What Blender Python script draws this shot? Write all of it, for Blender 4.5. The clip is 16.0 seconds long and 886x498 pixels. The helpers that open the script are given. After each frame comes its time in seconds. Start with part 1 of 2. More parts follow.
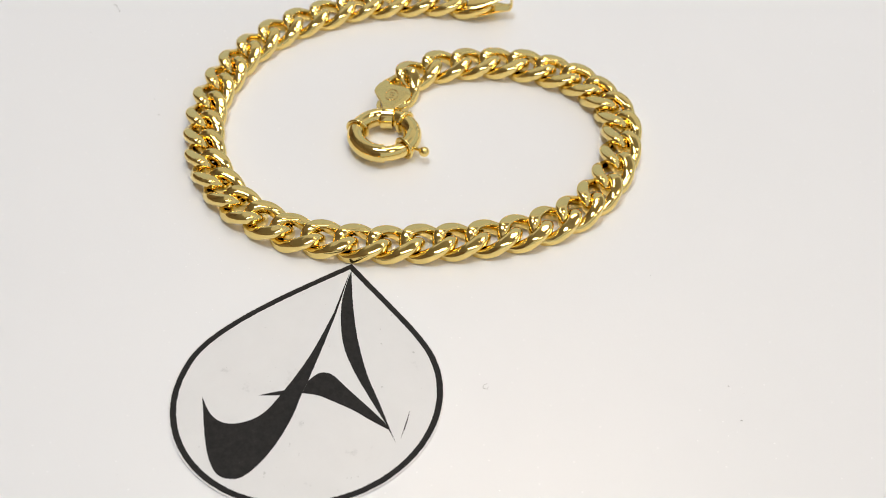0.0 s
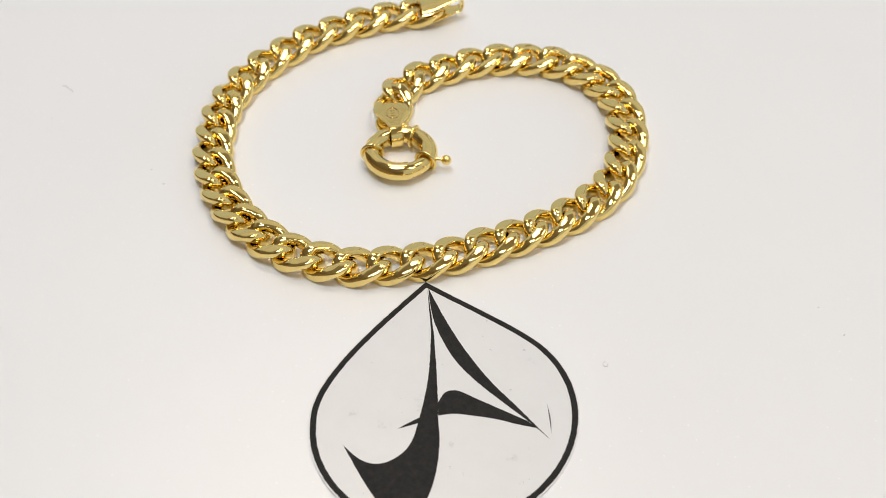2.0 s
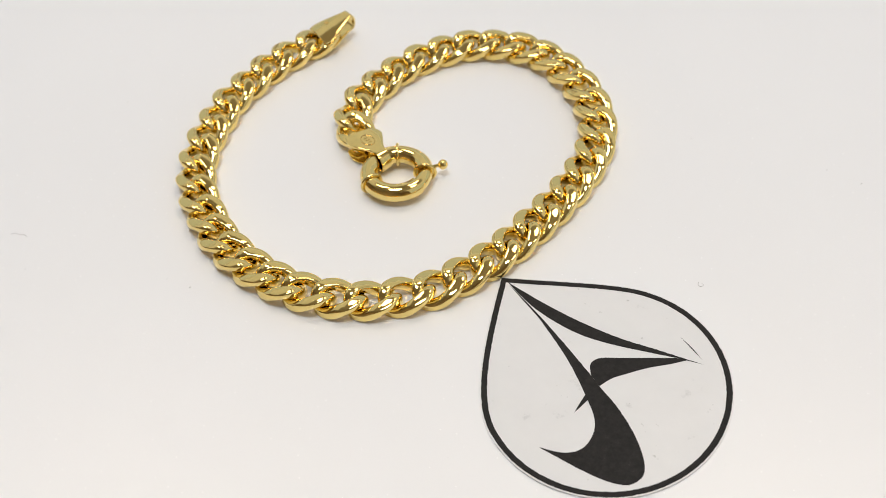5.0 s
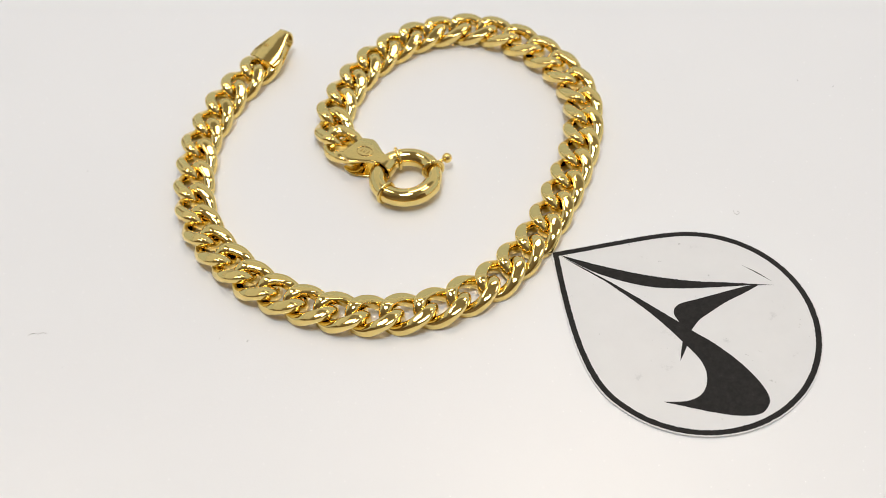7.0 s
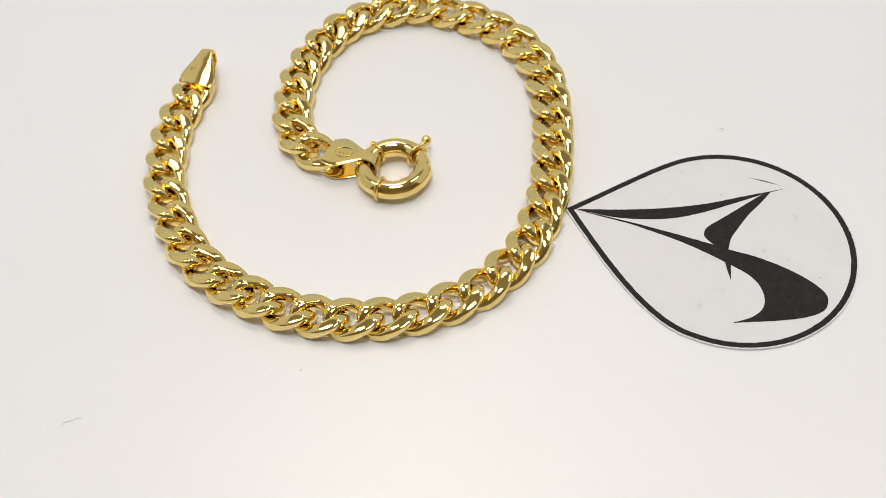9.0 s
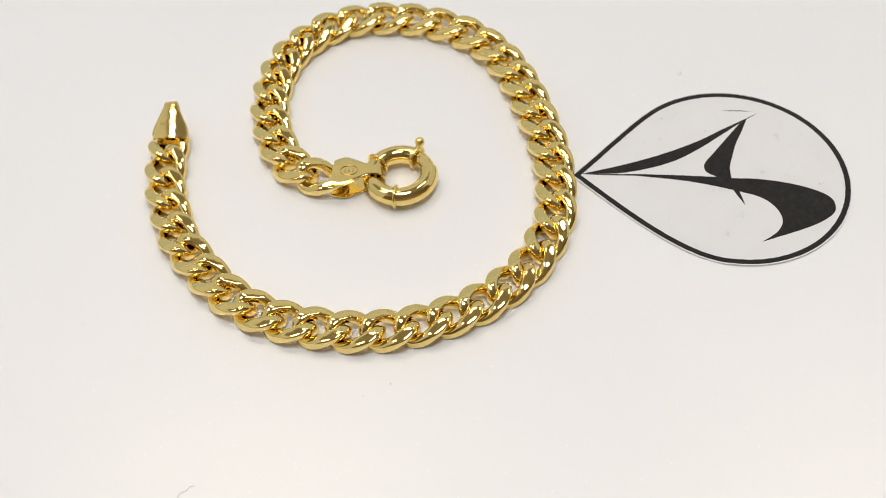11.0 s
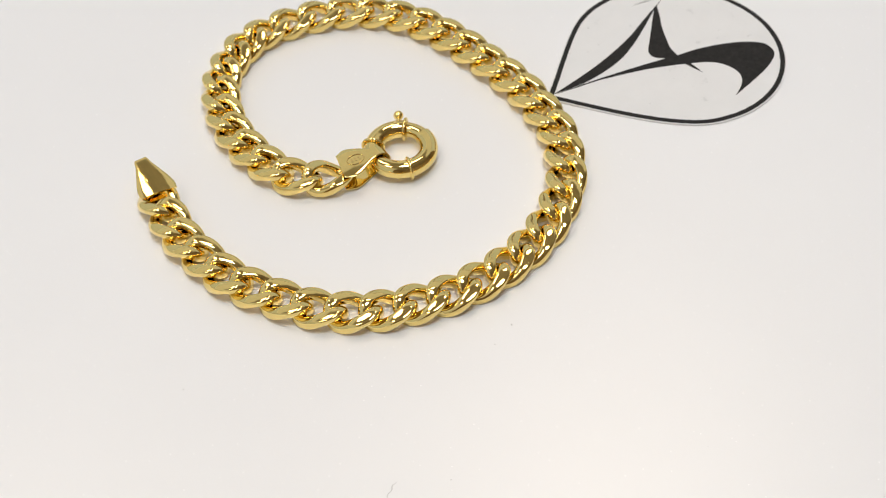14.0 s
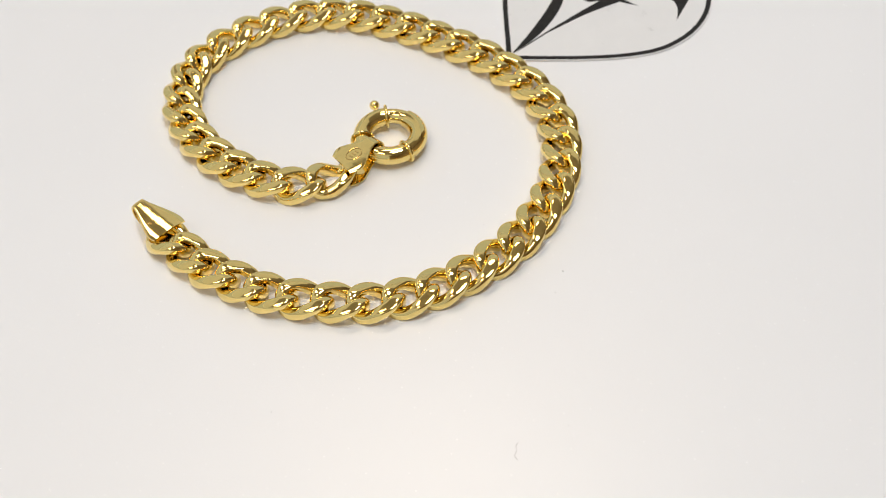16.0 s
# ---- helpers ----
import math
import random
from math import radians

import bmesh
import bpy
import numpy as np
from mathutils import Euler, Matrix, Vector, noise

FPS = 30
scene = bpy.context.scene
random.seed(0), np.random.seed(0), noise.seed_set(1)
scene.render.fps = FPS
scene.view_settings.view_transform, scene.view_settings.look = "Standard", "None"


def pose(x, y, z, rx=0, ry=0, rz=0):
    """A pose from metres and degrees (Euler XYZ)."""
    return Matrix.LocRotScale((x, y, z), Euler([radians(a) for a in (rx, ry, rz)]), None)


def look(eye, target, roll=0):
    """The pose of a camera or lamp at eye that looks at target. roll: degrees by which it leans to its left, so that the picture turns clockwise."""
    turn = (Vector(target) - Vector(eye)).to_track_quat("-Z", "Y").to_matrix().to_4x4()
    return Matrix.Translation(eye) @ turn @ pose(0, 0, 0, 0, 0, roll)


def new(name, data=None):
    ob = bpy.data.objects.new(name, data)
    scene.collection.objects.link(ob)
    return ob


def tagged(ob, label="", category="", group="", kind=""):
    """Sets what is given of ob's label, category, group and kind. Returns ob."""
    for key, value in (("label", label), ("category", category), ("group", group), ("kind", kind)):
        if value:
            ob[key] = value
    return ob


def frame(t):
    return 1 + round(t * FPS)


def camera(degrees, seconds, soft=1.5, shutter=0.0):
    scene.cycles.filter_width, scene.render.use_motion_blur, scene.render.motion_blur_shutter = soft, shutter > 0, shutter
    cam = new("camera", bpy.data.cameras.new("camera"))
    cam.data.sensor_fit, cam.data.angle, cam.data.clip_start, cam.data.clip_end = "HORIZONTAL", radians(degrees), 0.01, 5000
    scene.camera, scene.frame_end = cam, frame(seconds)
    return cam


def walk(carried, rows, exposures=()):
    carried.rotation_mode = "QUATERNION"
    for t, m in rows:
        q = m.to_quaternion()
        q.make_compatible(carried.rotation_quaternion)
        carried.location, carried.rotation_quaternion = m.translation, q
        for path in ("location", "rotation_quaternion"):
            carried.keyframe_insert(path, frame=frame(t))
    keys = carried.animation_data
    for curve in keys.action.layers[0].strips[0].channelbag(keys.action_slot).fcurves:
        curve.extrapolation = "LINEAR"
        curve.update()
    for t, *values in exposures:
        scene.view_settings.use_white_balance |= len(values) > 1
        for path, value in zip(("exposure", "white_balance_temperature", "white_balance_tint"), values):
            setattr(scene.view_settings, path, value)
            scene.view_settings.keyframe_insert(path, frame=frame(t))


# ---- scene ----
MM = 0.001

# ---------------------------------------------------------------- camera
cam = camera(36.91, 16.0, 0.78)
PATH = [
    (0, look((0.11860, -0.01513, 0.12638), (-0.00092, 0.01238, 0.0), 1.33)),
    (0.5, look((0.11546, -0.02614, 0.12669), (-0.00270, 0.01022, 0.0), 1.17)),
    (1, look((0.11344, -0.03533, 0.12522), (-0.00394, 0.00904, 0.0), 0.01)),
    (1.5, look((0.10893, -0.04670, 0.12596), (-0.00522, 0.00653, 0.0), 0.09)),
    (2, look((0.10528, -0.05512, 0.12579), (-0.00472, 0.00513, 0.0), -0.86)),
    (2.5, look((0.10116, -0.06453, 0.12640), (-0.00351, 0.00373, 0.0), -1.23)),
    (3, look((0.09370, -0.07352, 0.12661), (-0.00483, 0.00166, 0.0), -1.56)),
    (3.5, look((0.08613, -0.08247, 0.12685), (-0.00690, 0.00107, 0.0), -1.42)),
    (4, look((0.08096, -0.08893, 0.12738), (-0.00712, -0.00040, 0.0), -2.89)),
    (4.2, look((0.07817, -0.09144, 0.12921), (-0.00806, -0.00036, 0.0), -3.33)),
    (6.3, look((0.03862, -0.11558, 0.13248), (-0.01410, -0.00209, 0.0), -4.57)),
    (6.5, look((0.03450, -0.11762, 0.13288), (-0.01492, -0.00314, 0.0), -4.53)),
    (7, look((0.02376, -0.11620, 0.13405), (-0.01495, -0.00208, 0.0), -5.15)),
    (7.5, look((0.01330, -0.11483, 0.13089), (-0.01427, -0.00395, 0.0), -5.08)),
    (8, look((0.00415, -0.11526, 0.12961), (-0.01434, -0.00394, 0.0), -4.78)),
    (8.5, look((-0.00490, -0.11792, 0.13016), (-0.01577, -0.00489, 0.0), -5.18)),
    (9, look((-0.01559, -0.11740, 0.13347), (-0.01714, -0.00508, 0.0), -5.14)),
    (9.2, look((-0.02048, -0.11856, 0.13462), (-0.01839, -0.00518, 0.0), -4.65)),
    (11.3, look((-0.06267, -0.11281, 0.13978), (-0.02258, -0.00610, 0.0), -4.20)),
    (11.5, look((-0.06811, -0.11264, 0.13888), (-0.02315, -0.00623, 0.0), -3.78)),
    (12, look((-0.07896, -0.10913, 0.13881), (-0.02506, -0.00668, 0.0), -3.58)),
    (12.5, look((-0.08845, -0.10664, 0.13890), (-0.02620, -0.00800, 0.0), -3.39)),
    (13, look((-0.09836, -0.10281, 0.13879), (-0.02846, -0.00806, 0.0), -3.59)),
    (13.5, look((-0.10739, -0.09637, 0.13894), (-0.03034, -0.00733, 0.0), -3.53)),
    (14, look((-0.11435, -0.08777, 0.13748), (-0.03191, -0.00747, 0.0), -3.03)),
    (14.5, look((-0.12079, -0.07955, 0.13504), (-0.03385, -0.00755, 0.0), -2.68)),
    (15, look((-0.12730, -0.07252, 0.13545), (-0.03516, -0.00677, 0.0), -2.89)),
    (15.5, look((-0.13484, -0.06429, 0.13502), (-0.03592, -0.00620, 0.0), -2.47)),
    (16, look((-0.14083, -0.05887, 0.13519), (-0.03819, -0.00655, 0.0), -3.41)),
]
walk(cam, PATH)
cam.data.dof.use_dof = True
cam.data.dof.focus_distance = 0.171
cam.data.dof.aperture_fstop = 40.0

# ---------------------------------------------------------------- world and lights
world = bpy.data.worlds.new("room_dusk")
scene.world = world
world.use_nodes = True
world.node_tree.nodes["Background"].inputs["Color"].default_value = (0.9, 0.95, 1.0, 1)
world.node_tree.nodes["Background"].inputs["Strength"].default_value = 0.1
scene.view_settings.exposure = -0.045
scene.cycles.caustics_reflective = True
scene.cycles.sample_clamp_indirect = 0.0
scene.cycles.blur_glossy = 0.2


def ceiling_lamp(name, x, y, z, size, watts, colour):
    """A round lamp in the ceiling that shines on the table."""
    data = bpy.data.lights.new(name, "AREA")
    data.shape, data.size, data.energy, data.color = "DISK", size, watts, colour
    ob = new(name, data)
    ob.matrix_world = look((x, y, z), (-0.03, 0.01, 0))
    return ob


WARM, WHITE = (1.0, 0.83, 0.65), (0.88, 0.975, 1.10)
LAMPS = [(0.70, 28, 1.47, 0.36, 3.4, WARM), (0.68, 95, 1.48, 0.38, 3.4, WARM), (0.72, 160, 1.47, 0.36, 3.4, WARM), (0.22, 268, 1.57, 0.56, 10.2, WHITE)]
for out, way, height, size, watts, colour in LAMPS:
    a = radians(way)
    ceiling_lamp("ceiling_spot", -0.03 + out * math.cos(a), 0.01 + out * math.sin(a), height, size, watts, colour)
# added unseen area lamps overhead on three sides, to brighten the gold's reflections
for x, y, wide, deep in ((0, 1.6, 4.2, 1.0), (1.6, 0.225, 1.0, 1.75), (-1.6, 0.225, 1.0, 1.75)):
    panel = bpy.data.lights.new("added_top_fill", "AREA")
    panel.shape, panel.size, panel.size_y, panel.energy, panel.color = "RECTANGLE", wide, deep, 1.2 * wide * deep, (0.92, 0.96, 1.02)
    new("added_top_fill", panel).matrix_world = pose(x, y, 1.66)
# added unseen side lamps that lighten the gold's rims and low reflections
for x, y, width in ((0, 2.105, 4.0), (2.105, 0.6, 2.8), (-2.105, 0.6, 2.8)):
    side_fill = bpy.data.lights.new("added_side_fill", "AREA")
    side_fill.shape, side_fill.size, side_fill.size_y, side_fill.energy, side_fill.color = "RECTANGLE", width, 1.6, 2.35 * width, (0.89, 0.955, 1.065)
    new("added_side_fill", side_fill).matrix_world = look((x, y, 0.86), (0 if y > 2 else x * 0.5, 0.6, 0.86))

# ---------------------------------------------------------------- materials


def material(name):
    m = bpy.data.materials.new(name)
    m.use_nodes = True
    t = m.node_tree
    return m, t.nodes, t.links, t.nodes["Principled BSDF"]


def noise_node(nodes, links, scale, detail=3.0, rough=0.5):
    co = nodes.new("ShaderNodeTexCoord")
    n = nodes.new("ShaderNodeTexNoise")
    n.inputs["Scale"].default_value, n.inputs["Detail"].default_value, n.inputs["Roughness"].default_value = scale, detail, rough
    links.new(co.outputs["Object"], n.inputs["Vector"])
    return n


def ramp(nodes, links, source, stops):
    r = nodes.new("ShaderNodeValToRGB")
    links.new(source, r.inputs["Fac"])
    r.color_ramp.elements[0].position, r.color_ramp.elements[0].color = stops[0][0], (*stops[0][1], 1)
    r.color_ramp.elements[1].position, r.color_ramp.elements[1].color = stops[-1][0], (*stops[-1][1], 1)
    for pos, col in stops[1:-1]:
        e = r.color_ramp.elements.new(pos)
        e.color = (*col, 1)
    return r


def bump(nodes, links, source, bsdf, strength, distance):
    b = nodes.new("ShaderNodeBump")
    b.inputs["Strength"].default_value, b.inputs["Distance"].default_value = strength, distance
    links.new(source, b.inputs["Height"])
    links.new(b.outputs["Normal"], bsdf.inputs["Normal"])


def gold_material(name, colour, rough, wave=0.2):
    """Polished yellow gold with a slightly uneven, softly hammered polish."""
    m, nodes, links, bsdf = material(name)
    bsdf.inputs["Metallic"].default_value = 1.0
    n = noise_node(nodes, links, 700, 2)
    dark = tuple(c * 0.93 for c in colour)
    r = ramp(nodes, links, n.outputs["Fac"], [(0.3, dark), (0.7, colour)])
    links.new(r.outputs["Color"], bsdf.inputs["Base Color"])
    fine = noise_node(nodes, links, 2600, 3)
    q = ramp(nodes, links, fine.outputs["Fac"], [(0.35, (rough * 0.7,) * 3), (0.75, (rough * 1.5,) * 3)])
    links.new(q.outputs["Color"], bsdf.inputs["Roughness"])
    big = noise_node(nodes, links, 520, 1.5)
    bump(nodes, links, big.outputs["Fac"], bsdf, wave, 0.0009)
    return m


GOLD = gold_material("polished_gold", (0.955, 0.738, 0.27), 0.05, 0.08)
GOLD_RING = gold_material("smooth_polished_gold", (0.955, 0.738, 0.27), 0.04, 0.06)
GOLD_TAG = gold_material("tag_gold", (0.955, 0.738, 0.27), 0.07, 0.03)
GOLD_RED = gold_material("stamped_gold", (0.93, 0.66, 0.24), 0.16)


def table_material():
    """White satin laminate with a fine pearly grain."""
    m, nodes, links, bsdf = material("white_laminate")
    n = noise_node(nodes, links, 14, 4)
    r = ramp(nodes, links, n.outputs["Fac"], [(0.3, (0.805, 0.805, 0.80)), (0.7, (0.835, 0.835, 0.83))])
    # sparse pale specks: glints of the pearly grain put into the base colour
    co = nodes.new("ShaderNodeTexCoord")
    cells = nodes.new("ShaderNodeTexVoronoi")
    cells.voronoi_dimensions = "2D"
    cells.inputs["Scale"].default_value = 480
    links.new(co.outputs["Object"], cells.inputs["Vector"])
    near = ramp(nodes, links, cells.outputs["Distance"], [(0.03, (1, 1, 1)), (0.05, (0, 0, 0))])
    sep = nodes.new("ShaderNodeSeparateColor")
    links.new(cells.outputs["Color"], sep.inputs["Color"])
    some = ramp(nodes, links, sep.outputs["Red"], [(0.74, (0, 0, 0)), (0.95, (1, 1, 1))])
    both = nodes.new("ShaderNodeMath")
    both.operation = "MULTIPLY"
    links.new(near.outputs["Color"], both.inputs[0])
    links.new(some.outputs["Color"], both.inputs[1])
    mix = nodes.new("ShaderNodeMix")
    mix.data_type = "RGBA"
    links.new(both.outputs["Value"], mix.inputs["Factor"])
    links.new(r.outputs["Color"], mix.inputs["A"])
    mix.inputs["B"].default_value = (0.96, 0.96, 0.95, 1)
    links.new(mix.outputs["Result"], bsdf.inputs["Base Color"])
    bsdf.inputs["IOR"].default_value = 1.65
    bsdf.inputs["Specular IOR Level"].default_value = 0.95
    glint = noise_node(nodes, links, 3600, 2, 0.5)
    shine = ramp(nodes, links, glint.outputs["Fac"], [(0.60, (0.36, 0.36, 0.36)), (0.78, (0.27, 0.27, 0.27))])
    links.new(shine.outputs["Color"], bsdf.inputs["Roughness"])
    grain = noise_node(nodes, links, 4200, 3, 0.6)
    bump(nodes, links, grain.outputs["Fac"], bsdf, 0.20, 0.00006)
    return m


def card_material():
    """White glossy plastic with faint grey smudges."""
    m, nodes, links, bsdf = material("white_plastic")
    n = noise_node(nodes, links, 260, 5, 0.65)
    r = ramp(nodes, links, n.outputs["Fac"], [(0.22, (0.54, 0.54, 0.52)), (0.36, (0.745, 0.738, 0.72)), (1.0, (0.785, 0.778, 0.76))])
    fleck = noise_node(nodes, links, 900, 3, 0.6)
    f = ramp(nodes, links, fleck.outputs["Fac"], [(0.70, (1, 1, 1)), (0.76, (0.72, 0.72, 0.70))])
    mul = nodes.new("ShaderNodeMix")
    mul.data_type, mul.blend_type = "RGBA", "MULTIPLY"
    mul.inputs["Factor"].default_value = 1.0
    links.new(r.outputs["Color"], mul.inputs["A"])
    links.new(f.outputs["Color"], mul.inputs["B"])
    links.new(mul.outputs["Result"], bsdf.inputs["Base Color"])
    bsdf.inputs["Roughness"].default_value = 0.3
    return m


def ink_material():
    """Black print, slightly mottled."""
    m, nodes, links, bsdf = material("black_print")
    n = noise_node(nodes, links, 1500, 4, 0.7)
    r = ramp(nodes, links, n.outputs["Fac"], [(0.35, (0.011, 0.010, 0.009)), (0.68, (0.022, 0.020, 0.018)), (0.80, (0.07, 0.065, 0.06))])
    links.new(r.outputs["Color"], bsdf.inputs["Base Color"])
    bsdf.inputs["Roughness"].default_value = 0.6
    bsdf.inputs["Specular IOR Level"].default_value = 0.2
    return m


def plain_material(name, a, b, rough, scale):
    m, nodes, links, bsdf = material(name)
    n = noise_node(nodes, links, scale, 4)
    r = ramp(nodes, links, n.outputs["Fac"], [(0.3, a), (0.7, b)])
    links.new(r.outputs["Color"], bsdf.inputs["Base Color"])
    bsdf.inputs["Roughness"].default_value = rough
    return m


LAMINATE = table_material()
PLASTIC = card_material()
INK = ink_material()
DUST = plain_material("grey_lint", (0.46, 0.45, 0.44), (0.60, 0.59, 0.57), 0.9, 800)
WALL = plain_material("wall_paint", (0.76, 0.75, 0.73), (0.81, 0.80, 0.78), 0.8, 6)
CEIL = plain_material("ceiling_paint", (0.62, 0.55, 0.45), (0.67, 0.60, 0.49), 0.8, 6)
# brown of the added walls, chosen to give the gold dark reflections
WALL_TAN = plain_material("tan_for_reflections", (0.46, 0.34, 0.22), (0.53, 0.40, 0.27), 0.7, 6)
FLOOR = plain_material("floor_tile", (0.30, 0.27, 0.24), (0.36, 0.33, 0.29), 0.5, 9)

# ---------------------------------------------------------------- mesh helpers


def mesh_of(name, bm, mat, smooth=True):
    me = bpy.data.meshes.new(name)
    bmesh.ops.recalc_face_normals(bm, faces=bm.faces)
    bm.to_mesh(me)
    bm.free()
    me.materials.append(mat)
    for poly in me.polygons:
        poly.use_smooth = smooth
    if smooth:
        me.set_sharp_from_angle(angle=radians(40))
    return me


def part(name, bm, mat, parent, label="", smooth=True):
    """One mesh object under a thing or a part."""
    ob = new(name, mesh_of(name, bm, mat, smooth))
    ob.parent = parent
    if label:
        ob["label"] = label
    return ob


def box(bm, x0, x1, y0, y1, z0, z1):
    v = [bm.verts.new((x, y, z)) for z in (z0, z1) for y in (y0, y1) for x in (x0, x1)]
    for f in ((0, 2, 3, 1), (4, 5, 7, 6), (0, 1, 5, 4), (2, 6, 7, 3), (0, 4, 6, 2), (1, 3, 7, 5)):
        bm.faces.new([v[k] for k in f])


def sweep(bm, centres, frames, section, closed=True, swell=()):
    """A tube: the section (pairs across and up) carried along centres; frames give its two directions at each."""
    rings = []
    for i, (c, (u, w)) in enumerate(zip(centres, frames)):
        g = swell[i] if swell else 1.0
        rings.append([bm.verts.new(c + (u * s + w * h) * g) for s, h in section])
    m, n = len(rings), len(section)
    for i in range(m if closed else m - 1):
        a, b = rings[i], rings[(i + 1) % m]
        for k in range(n):
            bm.faces.new((a[k], a[(k + 1) % n], b[(k + 1) % n], b[k]))
    if not closed:
        bm.faces.new(rings[0])
        bm.faces.new(rings[-1][::-1])


def rounded_section(rx, ry, power, count):
    """A section between an ellipse (power 2) and a rounded rectangle."""
    out = []
    for k in range(count):
        a = 2 * math.pi * k / count
        c, s = math.cos(a), math.sin(a)
        out.append((rx * math.copysign(abs(c) ** (2 / power), c), ry * math.copysign(abs(s) ** (2 / power), s)))
    return out


def smooth_line(points, steps, closed=False):
    """A curve through the points (Catmull-Rom)."""
    pts = [Vector(p) for p in points]
    n, out = len(pts), []
    for i in range(n if closed else n - 1):
        if closed:
            p0, p1, p2, p3 = pts[i - 1], pts[i], pts[(i + 1) % n], pts[(i + 2) % n]
        else:
            p1, p2 = pts[i], pts[i + 1]
            p0 = pts[i - 1] if i else p1 * 2 - p2
            p3 = pts[i + 2] if i + 2 < n else p2 * 2 - p1
        for k in range(steps):
            t = k / steps
            out.append(0.5 * (2 * p1 + (p2 - p0) * t + (2 * p0 - 5 * p1 + 4 * p2 - p3) * t * t + (3 * p1 - p0 - 3 * p2 + p3) * t ** 3))
    if not closed:
        out.append(pts[-1])
    return out


def slab(bm, outline, z0, z1, holes=()):
    """A flat plate with that outline, from z0 to z1, with holes through it."""
    edges = []
    for loop in (outline, *holes):
        v = [bm.verts.new((p[0], p[1], z1)) for p in loop]
        edges += [bm.edges.new((v[k], v[(k + 1) % len(v)])) for k in range(len(v))]
    bmesh.ops.triangle_fill(bm, use_beauty=True, use_dissolve=False, edges=edges)
    faces = list(bm.faces)
    made = bmesh.ops.extrude_face_region(bm, geom=faces)
    low = [g for g in made["geom"] if isinstance(g, bmesh.types.BMVert)]
    bmesh.ops.translate(bm, verts=low, vec=(0, 0, z0 - z1))


# ---------------------------------------------------------------- the room
def shell(name, x0, x1, y0, y1, z0, z1, mat, label):
    bm = bmesh.new()
    box(bm, x0, x1, y0, y1, z0, z1)
    return tagged(new(name, mesh_of(name, bm, mat, False)), label, name.split("_")[0], kind="structure")


shell("floor", -2.3, 2.3, -2.3, 2.3, -0.85, -0.75, FLOOR, "plain brown tiled floor of the room")
shell("ceiling", -2.3, 2.3, -2.3, 2.3, 1.70, 1.80, CEIL, "plain beige painted ceiling of the room")


def open_wall(name, turn, half, left, right, mat, label):
    """An unseen wall with one wide opening 1.6 m high for an added lamp, turned about the room's middle."""
    bm = bmesh.new()
    for x0, x1, z0, z1 in ((-half, left, -0.75, 1.70), (right, half, -0.75, 1.70), (left, right, -0.75, 0.06), (left, right, 1.66, 1.70)):
        box(bm, x0, x1, 2.1, 2.3, z0, z1)
    tagged(new(name, mesh_of(name, bm, mat, False)), label, "wall", kind="structure").matrix_world = pose(0, 0, 0, 0, 0, turn)


open_wall("wall_north", 0, 2.3, -2.0, 2.0, WALL, "unseen off-white wall with a wide opening for an added lamp")
# unseen brown walls, standing in for the dark figure behind the camera
open_wall("wall_east", -90, 2.1, -2.0, 0.8, WALL_TAN, "unseen light brown wall for dark reflections, open for an added lamp")
open_wall("wall_west", 90, 2.1, -0.8, 2.0, WALL_TAN, "unseen light brown wall for dark reflections, open for an added lamp")
shell("wall_south", -2.3, 2.3, -2.3, -2.1, -0.75, 1.70, WALL_TAN, "unseen light brown wall added for dark reflections in the gold")


def tabletop():
    bm = bmesh.new()
    box(bm, -0.55, 0.50, -0.50, 0.50, -0.03, 0.0)
    bmesh.ops.bevel(bm, geom=list(bm.edges), offset=0.003, segments=3, affect="EDGES")
    ob = new("tabletop", mesh_of("tabletop", bm, LAMINATE, False))
    return tagged(ob, "white satin laminate tabletop with fine pearly grain", "tabletop", kind="structure")


tabletop()
shell("table_base", -0.46, 0.41, -0.41, 0.41, -0.75, -0.03, WALL, "plain off-white painted base under the tabletop")

# ---------------------------------------------------------------- the emblem card
CARD_TOP = 0.3 * MM


def bezier(p0, p1, p2, p3, steps):
    p0, p1, p2, p3 = (Vector(p) for p in (p0, p1, p2, p3))
    return [p0 * (1 - t) ** 3 + p1 * 3 * t * (1 - t) ** 2 + p2 * 3 * t * t * (1 - t) + p3 * t ** 3 for t in (k / steps for k in range(steps))]


def drop_outline(inset):
    """The teardrop: a round end and a pointed end at the origin, in metres."""
    cx, cy = 19.89, -8.42
    tip = Vector((-0.27, 0.05))
    first, last = radians(103), radians(-117)

    def rim(q):
        r = 15.92 + 0.466 * math.cos(2 * (q + radians(70.8))) + 0.258 * math.cos(q + radians(41.2))
        return Vector((cx + r * math.cos(q), cy + r * math.sin(q)))

    a, b = rim(first), rim(last)
    ta = Vector((math.sin(first), -math.cos(first)))
    tb = Vector((math.sin(last), -math.cos(last)))
    line = bezier(tip, (4.9, 2.3), a - ta * 4.06, a, 24)
    for k in range(72):
        q = first + (last - first) * k / 72
        line.append(rim(q))
    line += bezier(b, b + tb * 6.18, (3.4, -9.6), tip, 24)
    out = []
    n = len(line)
    for k, p in enumerate(line):
        d = line[(k + 1) % n] - line[k - 1]
        d.normalize()
        if k == 0:
            out.append(p + Vector((0.92, -0.39)) * inset * 1.36)
            continue
        out.append(p + Vector((d.y, -d.x)) * inset)
    return [v * MM for v in out]


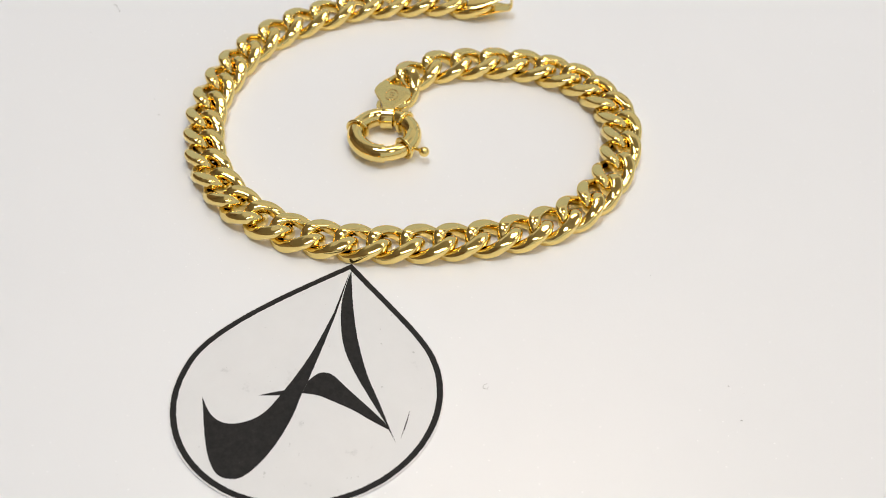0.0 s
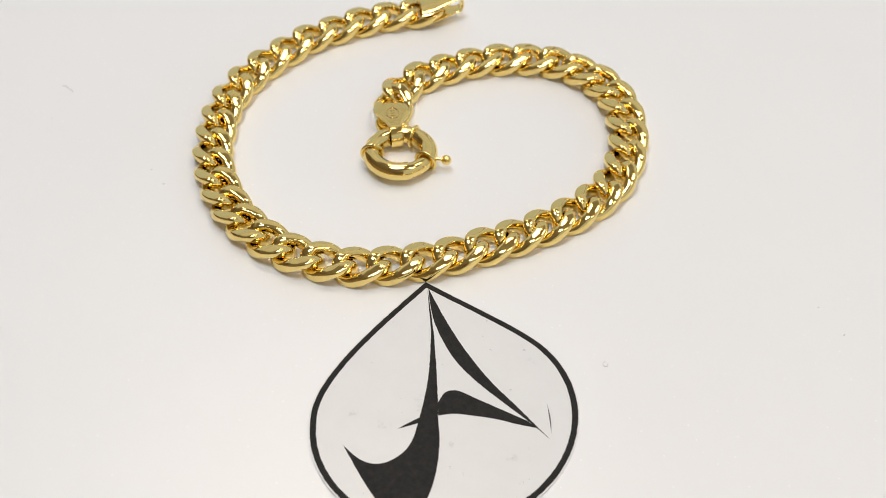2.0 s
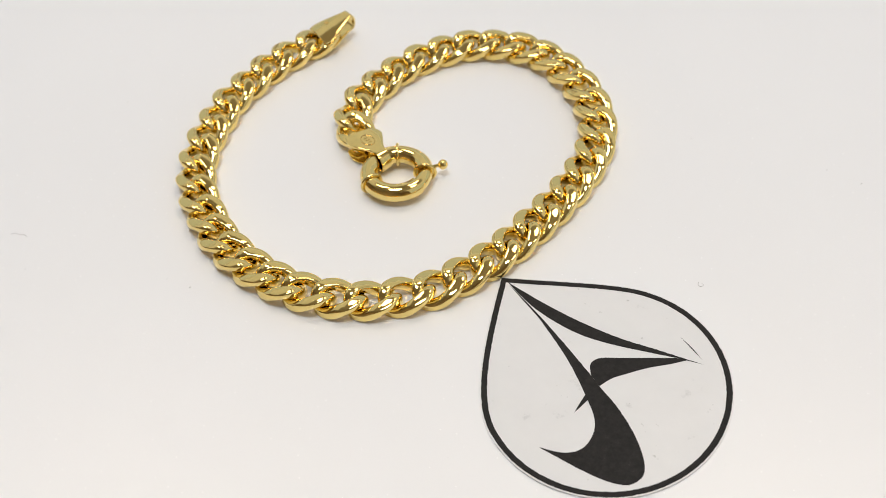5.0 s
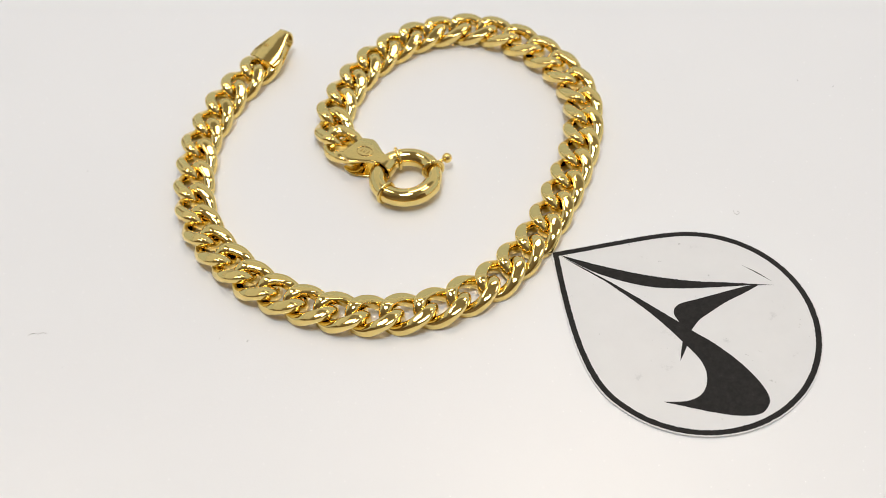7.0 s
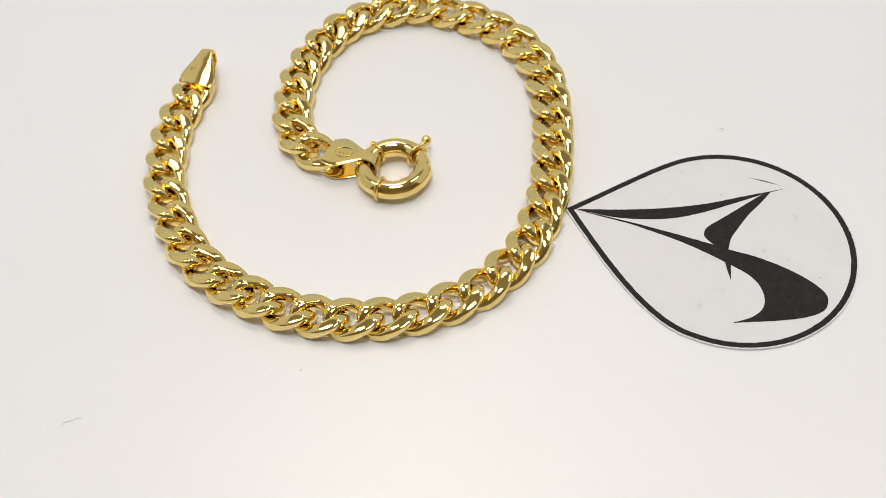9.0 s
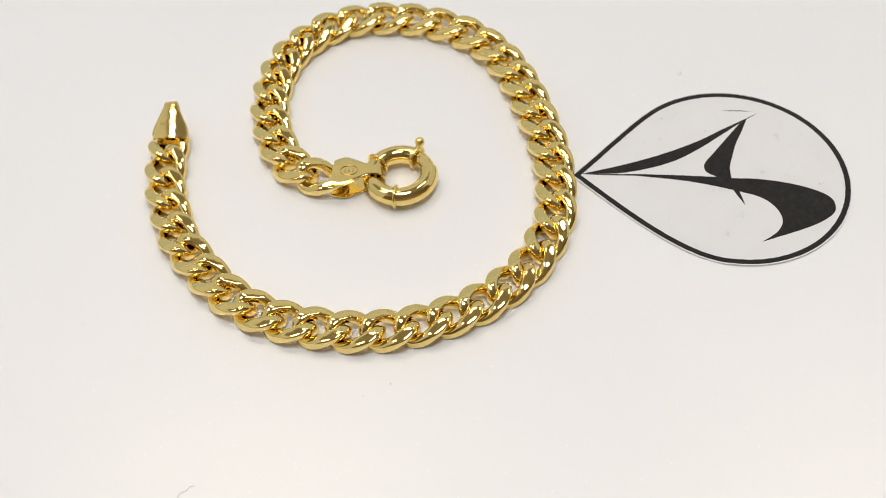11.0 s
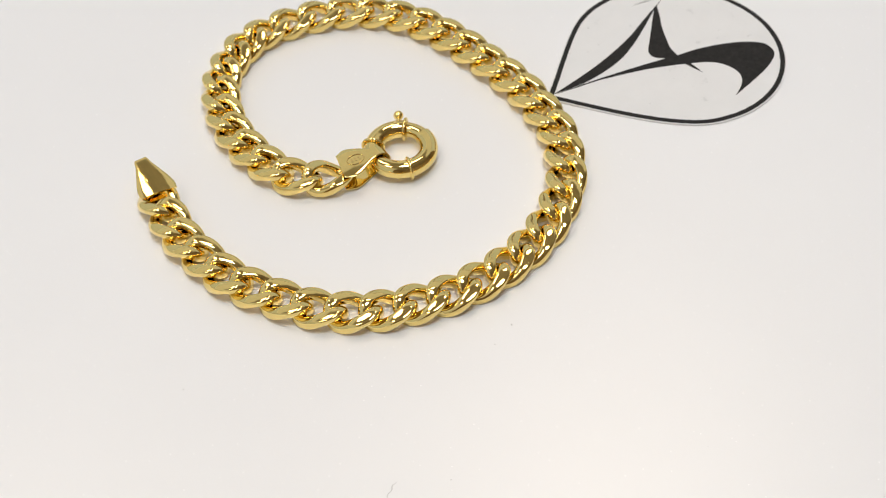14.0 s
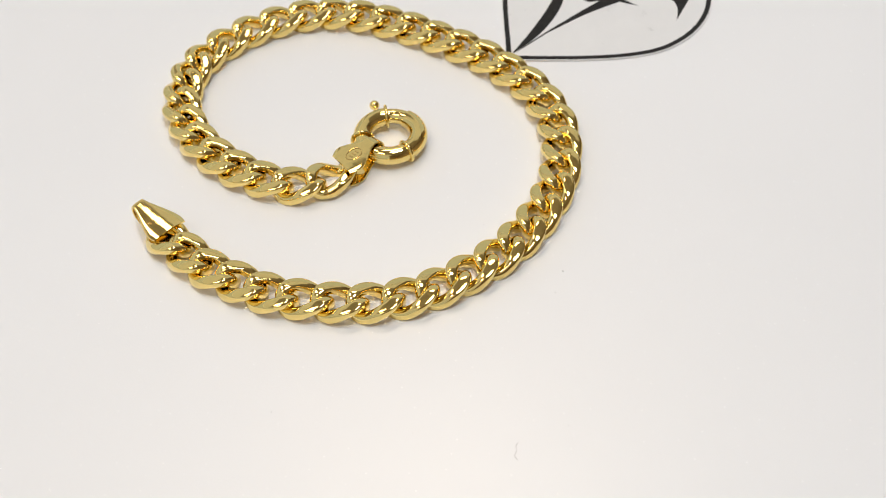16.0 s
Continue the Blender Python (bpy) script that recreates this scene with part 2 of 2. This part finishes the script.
def ragged(line, seed, amount=0.035):
    """The outline with the slightly uneven edge of a toner print."""
    r = random.Random(seed)
    out = []
    for a, b in zip(line, line[1:] + line[:1]):
        n = max(1, int((b - a).length / (0.22 * MM)))
        for k in range(n):
            j = amount * MM if k else 0.0
            out.append(a.lerp(b, k / n) + Vector((r.uniform(-j, j), r.uniform(-j, j))))
    return out


def emblem(name, points, parent, steps=8):
    """A printed shape: corner points start each smooth run."""
    line = []
    for run in points:
        line += smooth_line(run, steps)[:-1]
    bm = bmesh.new()
    line = ragged([Vector((v[0], v[1])) * MM for v in line], len(line))
    slab(bm, line, CARD_TOP + 0.004 * MM, CARD_TOP + 0.02 * MM)
    return part(name, bm, INK, parent, smooth=False)


def emblem_card():
    card = tagged(new("emblem_card"), "white plastic teardrop card with black printed border and emblem", "card")
    bm = bmesh.new()
    slab(bm, drop_outline(-0.17), 0.0, CARD_TOP)
    part("card_body", bm, PLASTIC, card, "thin white glossy plastic plate", False)
    bm = bmesh.new()
    slab(bm, ragged(drop_outline(0.0), 1), CARD_TOP + 0.004 * MM, CARD_TOP + 0.02 * MM, [ragged(drop_outline(0.74), 2)])
    part("printed_border", bm, INK, card, "black printed outline", False)
    emblem("straight_stroke", [
        [(0.9, -0.2), (6.4, -0.9), (12.2, -1.3), (18.1, -1.12), (22.05, -0.53), (27.4, 0.22)],
        [(27.4, 0.22), (29.0, 0.45)],
        [(29.0, 0.45), (25.6, -0.33)],
        [(25.6, -0.33), (21.9, -1.42), (17.85, -2.5), (13.85, -3.15), (10.0, -3.0), (6.2, -2.3), (3.0, -1.15), (0.9, -0.2)]], card)
    emblem("hooked_stroke", [
        [(27.0, 0.03), (25.25, -1.8), (23.3, -3.65), (21.35, -6.0), (20.3, -7.4), (19.58, -9.2)],
        [(19.58, -9.2), (17.86, -8.22)],
        [(17.86, -8.22), (17.05, -7.0), (17.02, -6.05), (17.7, -5.1), (19.85, -3.83), (22.9, -1.98), (25.6, -0.38)],
        [(25.6, -0.38), (27.0, 0.03)]], card)
    emblem("swoosh", [
        [(1.0, -0.38), (4.0, -1.62), (8.0, -3.35), (13.35, -5.93), (17.86, -8.23)],
        [(17.86, -8.23), (19.58, -9.21)],
        [(19.58, -9.21), (22.9, -10.83), (26.17, -13.03), (28.62, -15.27), (30.05, -17.3), (30.15, -18.8), (29.25, -20.2), (27.0, -20.93), (23.8, -21.12), (17.76, -20.9)],
        [(17.76, -20.9), (19.55, -20.5), (20.9, -19.97), (22.02, -18.95), (22.52, -17.42), (22.25, -15.32), (21.2, -13.52), (19.4, -11.8)],
        [(19.4, -11.8), (19.22, -12.85), (18.92, -14.32)],
        [(18.92, -14.32), (18.8, -12.8), (18.75, -11.25)],
        [(18.75, -11.25), (16.5, -9.35), (13.2, -6.92), (8.0, -3.75), (4.0, -1.82), (1.0, -0.38)]], card)
    emblem("sliver", [[(24.5, 3.0), (26.65, 2.12), (28.55, 1.03)], [(28.55, 1.03), (26.55, 2.0), (24.5, 3.0)]], card)
    return card


emblem_card()

# ---------------------------------------------------------------- the bracelet
bracelet = tagged(new("curb_bracelet"), "polished yellow gold curb chain bracelet coiled open on the tabletop", "bracelet")

LINK_A, LINK_B, LINK_C = 3.06 * MM, 2.14 * MM, 0.95 * MM
LINK_Z = 1.38 * MM


def link_mesh(name, rise, shave):
    """One oval link, lying along x, twisted by rise and filed to a nearly flat face on top and below each long side."""
    bm = bmesh.new()
    count, centres, frames, swell = 96, [], [], []

    def at(q):
        c, s = math.cos(q), math.sin(q)
        return Vector((LINK_A * c, LINK_B * math.copysign(abs(s) ** 1.2, s), -rise * math.sin(2 * q)))

    for k in range(count):
        q = 2 * math.pi * (k + 0.5) / count
        along = (at(q + 0.03) - at(q - 0.03)).normalized()
        side = along.cross(Vector((0, 0, 1))).normalized()
        centres.append(at(q))
        frames.append((side, side.cross(along).normalized()))
        swell.append(1.06 - 0.06 * abs(math.sin(q)) ** 1.5)
    sweep(bm, centres, frames, rounded_section(0.83 * MM, 0.86 * MM, 2.4, 40), True, swell)
    if shave:
        slope, lean = math.tan(radians(7)), math.tan(radians(11))
        for v in bm.verts:
            for way in (1, -1):
                y = v.co.y * way
                face = shave - slope * v.co.x * min(max(y / (0.9 * MM), -1), 1) - lean * (abs(y) - LINK_B)
                over = (v.co.z * way - face) / (0.10 * MM)
                if over > -6:
                    v.co.z -= way * 0.8 * 0.10 * MM * math.log1p(math.exp(over))
    me = mesh_of(name, bm, GOLD)
    me.set_sharp_from_angle(angle=radians(24))
    return me


# the run of the chain on the table, from the clasp round to the free end
RUN = [(-32.4, 12.2), (-35.2, 14.2), (-37.05, 18.2), (-37.25, 23.2), (-36.3, 29.0), (-33.6, 34.85), (-29.4, 39.55), (-24.5, 41.85), (-19.4, 42.45),
       (-13.3, 40.6), (-7.5, 36.8), (-3.05, 31.4), (-1.0, 25.75), (-0.42, 20.0), (-0.58, 14.65), (-1.18, 9.1), (-2.17, 3.3), (-3.85, -1.75),
       (-6.08, -6.6), (-9.16, -10.23), (-12.65, -13.16), (-17.1, -15.28), (-22.05, -16.6), (-26.95, -16.75), (-31.95, -16.1), (-36.85, -14.58), (-41.2, -12.2),
       (-45.25, -9.4), (-48.9, -5.6), (-51.7, -0.85), (-53.55, 4.5), (-54.8, 9.75), (-54.8, 15.45), (-54.2, 21.0), (-52.6, 25.8)]
# how far each fourth link lies along the run, from the free end
STATIONS = [-2.1, 15.8, 34.2, 52.0, 69.5, 87.4, 104.9, 122.4, 140.5, 157.0, 174.2, 192.9]
LINKS = 43


def along_run():
    line = smooth_line([(x * MM, y * MM, 0) for x, y in RUN[::-1]], 20)
    lengths = [0.0]
    for a, b in zip(line, line[1:]):
        lengths.append(lengths[-1] + (b - a).length)
    marks = [v.x for v in smooth_line([(s * MM, 0, 0) for s in STATIONS], 4)]
    out = []
    for s in marks[:LINKS]:
        i = min(max(next((j for j, v in enumerate(lengths) if v >= s), len(line) - 1), 1), len(line) - 1)
        f = (s - lengths[i - 1]) / (lengths[i] - lengths[i - 1])
        d = line[min(i + 6, len(line) - 1)] - line[max(i - 7, 0)]
        out.append((line[i - 1].lerp(line[i], f), math.atan2(d.y, d.x)))
    return out


link_data = link_mesh("chain_link", LINK_C, 0.98 * MM)
rng = random.Random(4)
places = along_run()
for k, (place, turn) in enumerate(places):
    ob = new("chain_link", link_data)
    ob.parent = bracelet
    # the two end links dip into their tags
    dip = radians({0: -4, len(places) - 1: 9}.get(k, 0))
    ob.matrix_basis = Matrix.Translation((place.x, place.y, LINK_Z)) @ Euler((radians(rng.uniform(-3, 3)), dip, turn + radians(rng.uniform(-1.5, 1.5)))).to_matrix().to_4x4()


def strap(name, parent, profile, widths, thick, label, crown=0.0, skew=0.0):
    """A folded sheet: a profile in the x-z plane with a width at each point, bowed outwards by crown across its width, its mouth cut askew."""
    bm = bmesh.new()
    pts = [Vector((x * MM, 0, z * MM)) for x, z in profile]
    rows = []
    n, most = len(pts), max(widths)
    across = (-1.0, -0.94, -0.7, -0.35, 0.0, 0.35, 0.7, 0.94, 1.0)
    for i, p in enumerate(pts):
        d = pts[min(i + 1, n - 1)] - pts[max(i - 1, 0)]
        d.normalize()
        nor = Vector((-d.z, 0, d.x))
        w = widths[i] * MM * 0.5
        bow = crown * MM * (widths[i] / most) ** 2
        back = skew * MM * p.x / pts[0].x
        upper = [p + Vector((back * c, c * w, 0)) + nor * (thick * MM * (0.5 if abs(c) < 0.99 else 0.3) - bow * c * c) for c in across]
        lower = [p + Vector((back * c, c * w, 0)) + nor * (-thick * MM * (0.5 if abs(c) < 0.99 else 0.3) - bow * c * c) for c in reversed(across)]
        rows.append([bm.verts.new(v) for v in upper + lower])
    m = len(rows[0])
    for a, b in zip(rows, rows[1:]):
        for k in range(m):
            bm.faces.new((a[k], a[(k + 1) % m], b[(k + 1) % m], b[k]))
    bm.faces.new(rows[0])
    bm.faces.new(rows[-1][::-1])
    return part(name, bm, GOLD_TAG, parent, label)


END_SHAPE = [(0.0, 0.90), (0.08, 0.98), (0.2, 1.0), (0.36, 0.84), (0.6, 0.50), (0.84, 0.15), (1.0, 0.0)]
TAG_SHAPE = [(0.0, 0.70), (0.10, 0.86), (0.24, 1.0), (0.36, 0.97), (0.55, 0.68), (0.8, 0.22), (1.0, 0.0)]


def folded(length, wide, narrow, loop_r, top, low, mouth, shape):
    """Profile and widths of a strap folded round a loop at x = 0, open towards -x."""
    prof, wid = [], []

    def width_at(f):
        for (a, u), (b, v) in zip(shape, shape[1:]):
            if a <= f <= b:
                g = (f - a) / (b - a)
                return narrow + (wide - narrow) * (u + (v - u) * g)
        return narrow

    for k in range(19):
        f = k / 18
        prof.append((-length * (1 - f), mouth[0] + (top - mouth[0]) * f))
        wid.append(width_at(f))
    mid = (top + low) / 2
    r = (top - low) / 2
    for k in range(1, 16):
        a = math.pi / 2 - math.pi * k / 16
        prof.append((loop_r * math.cos(a), mid + r * math.sin(a)))
        wid.append(narrow)
    for k in range(19):
        f = 1 - k / 18
        prof.append((-length * (1 - f), mouth[1] + (low - mouth[1]) * f ** 0.7))
        wid.append(narrow + 0.86 * (width_at(f) - narrow))
    return prof, wid


RING_X, RING_Y, RING_Z, RING_R, TUBE = -23.05 * MM, 8.5 * MM, 1.76 * MM, 4.02 * MM, 1.31 * MM


def spring_ring(parent):
    """The round clasp: a hollow ring with a thinner sliding part, three collars and a small knob."""
    bm = bmesh.new()
    section = rounded_section(1.0, 1.0, 2.0, 20)

    def arc(a0, a1, radius, steps):
        centres, frames = [], []
        for k in range(steps + 1):
            a = radians(a0 + (a1 - a0) * k / steps)
            d = Vector((math.cos(a), math.sin(a), 0))
            centres.append(d * RING_R)
            frames.append((d, Vector((0, 0, 1))))
        sweep(bm, centres, frames, [(s * radius, h * radius) for s, h in section], False)

    arc(34, 34 + 316, TUBE, 72)
    arc(-12, 36, TUBE * 0.83, 16)
    ring = part("spring_ring", bm, GOLD_RING, parent, "round polished gold spring ring")
    ring.matrix_basis = pose(RING_X, RING_Y, RING_Z)

    def collar(a, radius=1.73 * MM, wire=0.24 * MM):
        bm = bmesh.new()
        a = radians(a)
        d, t = Vector((math.cos(a), math.sin(a), 0)), Vector((-math.sin(a), math.cos(a), 0))
        centres, frames = [], []
        for k in range(32):
            q = 2 * math.pi * k / 32
            o = d * math.cos(q) + Vector((0, 0, 1)) * math.sin(q)
            centres.append(d * RING_R + o * (radius - wire))
            frames.append((o, t))
        sweep(bm, centres, frames, rounded_section(wire, wire, 2.0, 10))
        part("collar", bm, GOLD_RING, ring)

    for a in (123, -119, 34):
        collar(a)
    bm = bmesh.new()
    a = radians(46)
    d = Vector((math.cos(a), math.sin(a), 0))
    bmesh.ops.create_uvsphere(bm, u_segments=20, v_segments=12, radius=0.74 * MM, matrix=Matrix.Translation(d * 6.75 * MM + Vector((0, 0, 0.05 * MM))))
    side = d.cross(Vector((0, 0, 1)))
    sweep(bm, [d * 5.0 * MM, d * 6.6 * MM + Vector((0, 0, 0.05 * MM))], [(side, Vector((0, 0, 1)))] * 2, rounded_section(0.27 * MM, 0.27 * MM, 2.0, 10), False)
    part("knob", bm, GOLD_RING, ring, "tiny round gold knob")
    return ring


spring_ring(bracelet)


def stamp(parent, x, z, rx, ry, tilt):
    """An oval hallmark: a raised ring with short bars that cannot be read."""
    bm = bmesh.new()
    centres, frames = [], []
    for k in range(28):
        q = 2 * math.pi * k / 28
        d = Vector((math.cos(q), math.sin(q), 0))
        centres.append(Vector((rx * d.x, ry * d.y, 0)) * MM)
        frames.append((d, Vector((0, 0, 1))))
    sweep(bm, centres, frames, rounded_section(0.07 * MM, 0.05 * MM, 2.0, 8))
    for k in (-1, 0, 1):
        box(bm, (k * 0.55 - 0.10) * MM, (k * 0.55 + 0.10) * MM, -0.30 * MM, 0.30 * MM, -0.02 * MM, 0.02 * MM)
    ob = part("stamp", bm, GOLD_RED, parent, "oval stamped hallmark")
    ob.matrix_basis = pose(x * MM, 0, z * MM, 0, tilt, 0)
    return ob


def connector(parent):
    prof, wid = folded(5.6, 5.4, 1.7, 1.62, 3.40, 0.24, (3.2, 0.4), TAG_SHAPE)
    ob = strap("connector_tag", parent, prof, wid, 0.26, "tapered folded gold tag round the ring", 0.12, 0.3)
    ob.matrix_basis = pose(-26.72 * MM, 9.68 * MM, 0, -1, 0, -20)
    stamp(ob, -3.2, 3.45, 1.25, 0.9, -2)


def end_tag(parent):
    prof, wid = folded(6.2, 5.3, 1.85, 0.6, 4.0, 1.5, (3.1, 0.25), END_SHAPE)
    ob = strap("end_tag", parent, prof, wid, 0.26, "tapered folded gold end tag with an open loop", 0.42, 0.25)
    ob.matrix_basis = pose(-49.75 * MM, 33.35 * MM, 0.1 * MM, 0, 0, 73)
    bm = bmesh.new()
    for k in range(3):
        box(bm, -0.30 * MM, 0.30 * MM, (k * 0.30 - 0.06) * MM, (k * 0.30 + 0.06) * MM, -0.03 * MM, 0.015 * MM)
    part("stamp", bm, GOLD_RED, ob, "small stamped marks", False).matrix_basis = pose(-3.6 * MM, 0.7 * MM, 3.60 * MM, -5, -8, 0)


connector(bracelet)
end_tag(bracelet)

# ---------------------------------------------------------------- lint on the table


def fibre(points, thick):
    bm = bmesh.new()
    line = smooth_line([(x * MM, y * MM, thick * MM) for x, y in points], 6)
    frames = []
    for k in range(len(line)):
        d = (line[min(k + 1, len(line) - 1)] - line[max(k - 1, 0)]).normalized()
        frames.append((d.cross(Vector((0, 0, 1))), Vector((0, 0, 1))))
    sweep(bm, line, frames, rounded_section(thick * MM, thick * MM, 2.0, 6), False)
    ob = new("lint_fibre", mesh_of("lint_fibre", bm, DUST))
    return tagged(ob, "short curled grey lint fibre lying on the tabletop", "lint")


fibre([(-64.5, -28.1), (-64.1, -27.6), (-63.3, -27.55), (-62.8, -27.2), (-62.2, -27.3)], 0.04)
fibre([(22.3, 12.9), (22.5, 12.4), (22.9, 12.3), (23.1, 12.7), (22.8, 12.9)], 0.035)


def dust():
    """Single grains of dust on the tabletop."""
    bm = bmesh.new()
    grain = random.Random(11)
    for x, y, r in ((-35.65, -22.7, 0.12), (-39.4, -23.1, 0.08), (-57.7, -31.9, 0.08), (28.4, 41.5, 0.09), (33.6, 41.2, 0.11), (-70.0, 2.0, 0.07), (9.0, 38.0, 0.06)):
        m = Matrix.Translation((x * MM, y * MM, r * 0.4 * MM)) @ Euler((0, 0, grain.uniform(0, 3))).to_matrix().to_4x4() @ Matrix.Diagonal((1.5, 0.8, 0.5, 1))
        bmesh.ops.create_icosphere(bm, subdivisions=1, radius=r * MM, matrix=m)
    tagged(new("dust", mesh_of("dust", bm, DUST)), "a few dark grains of dust on the tabletop", "dust", kind="stuff")


dust()
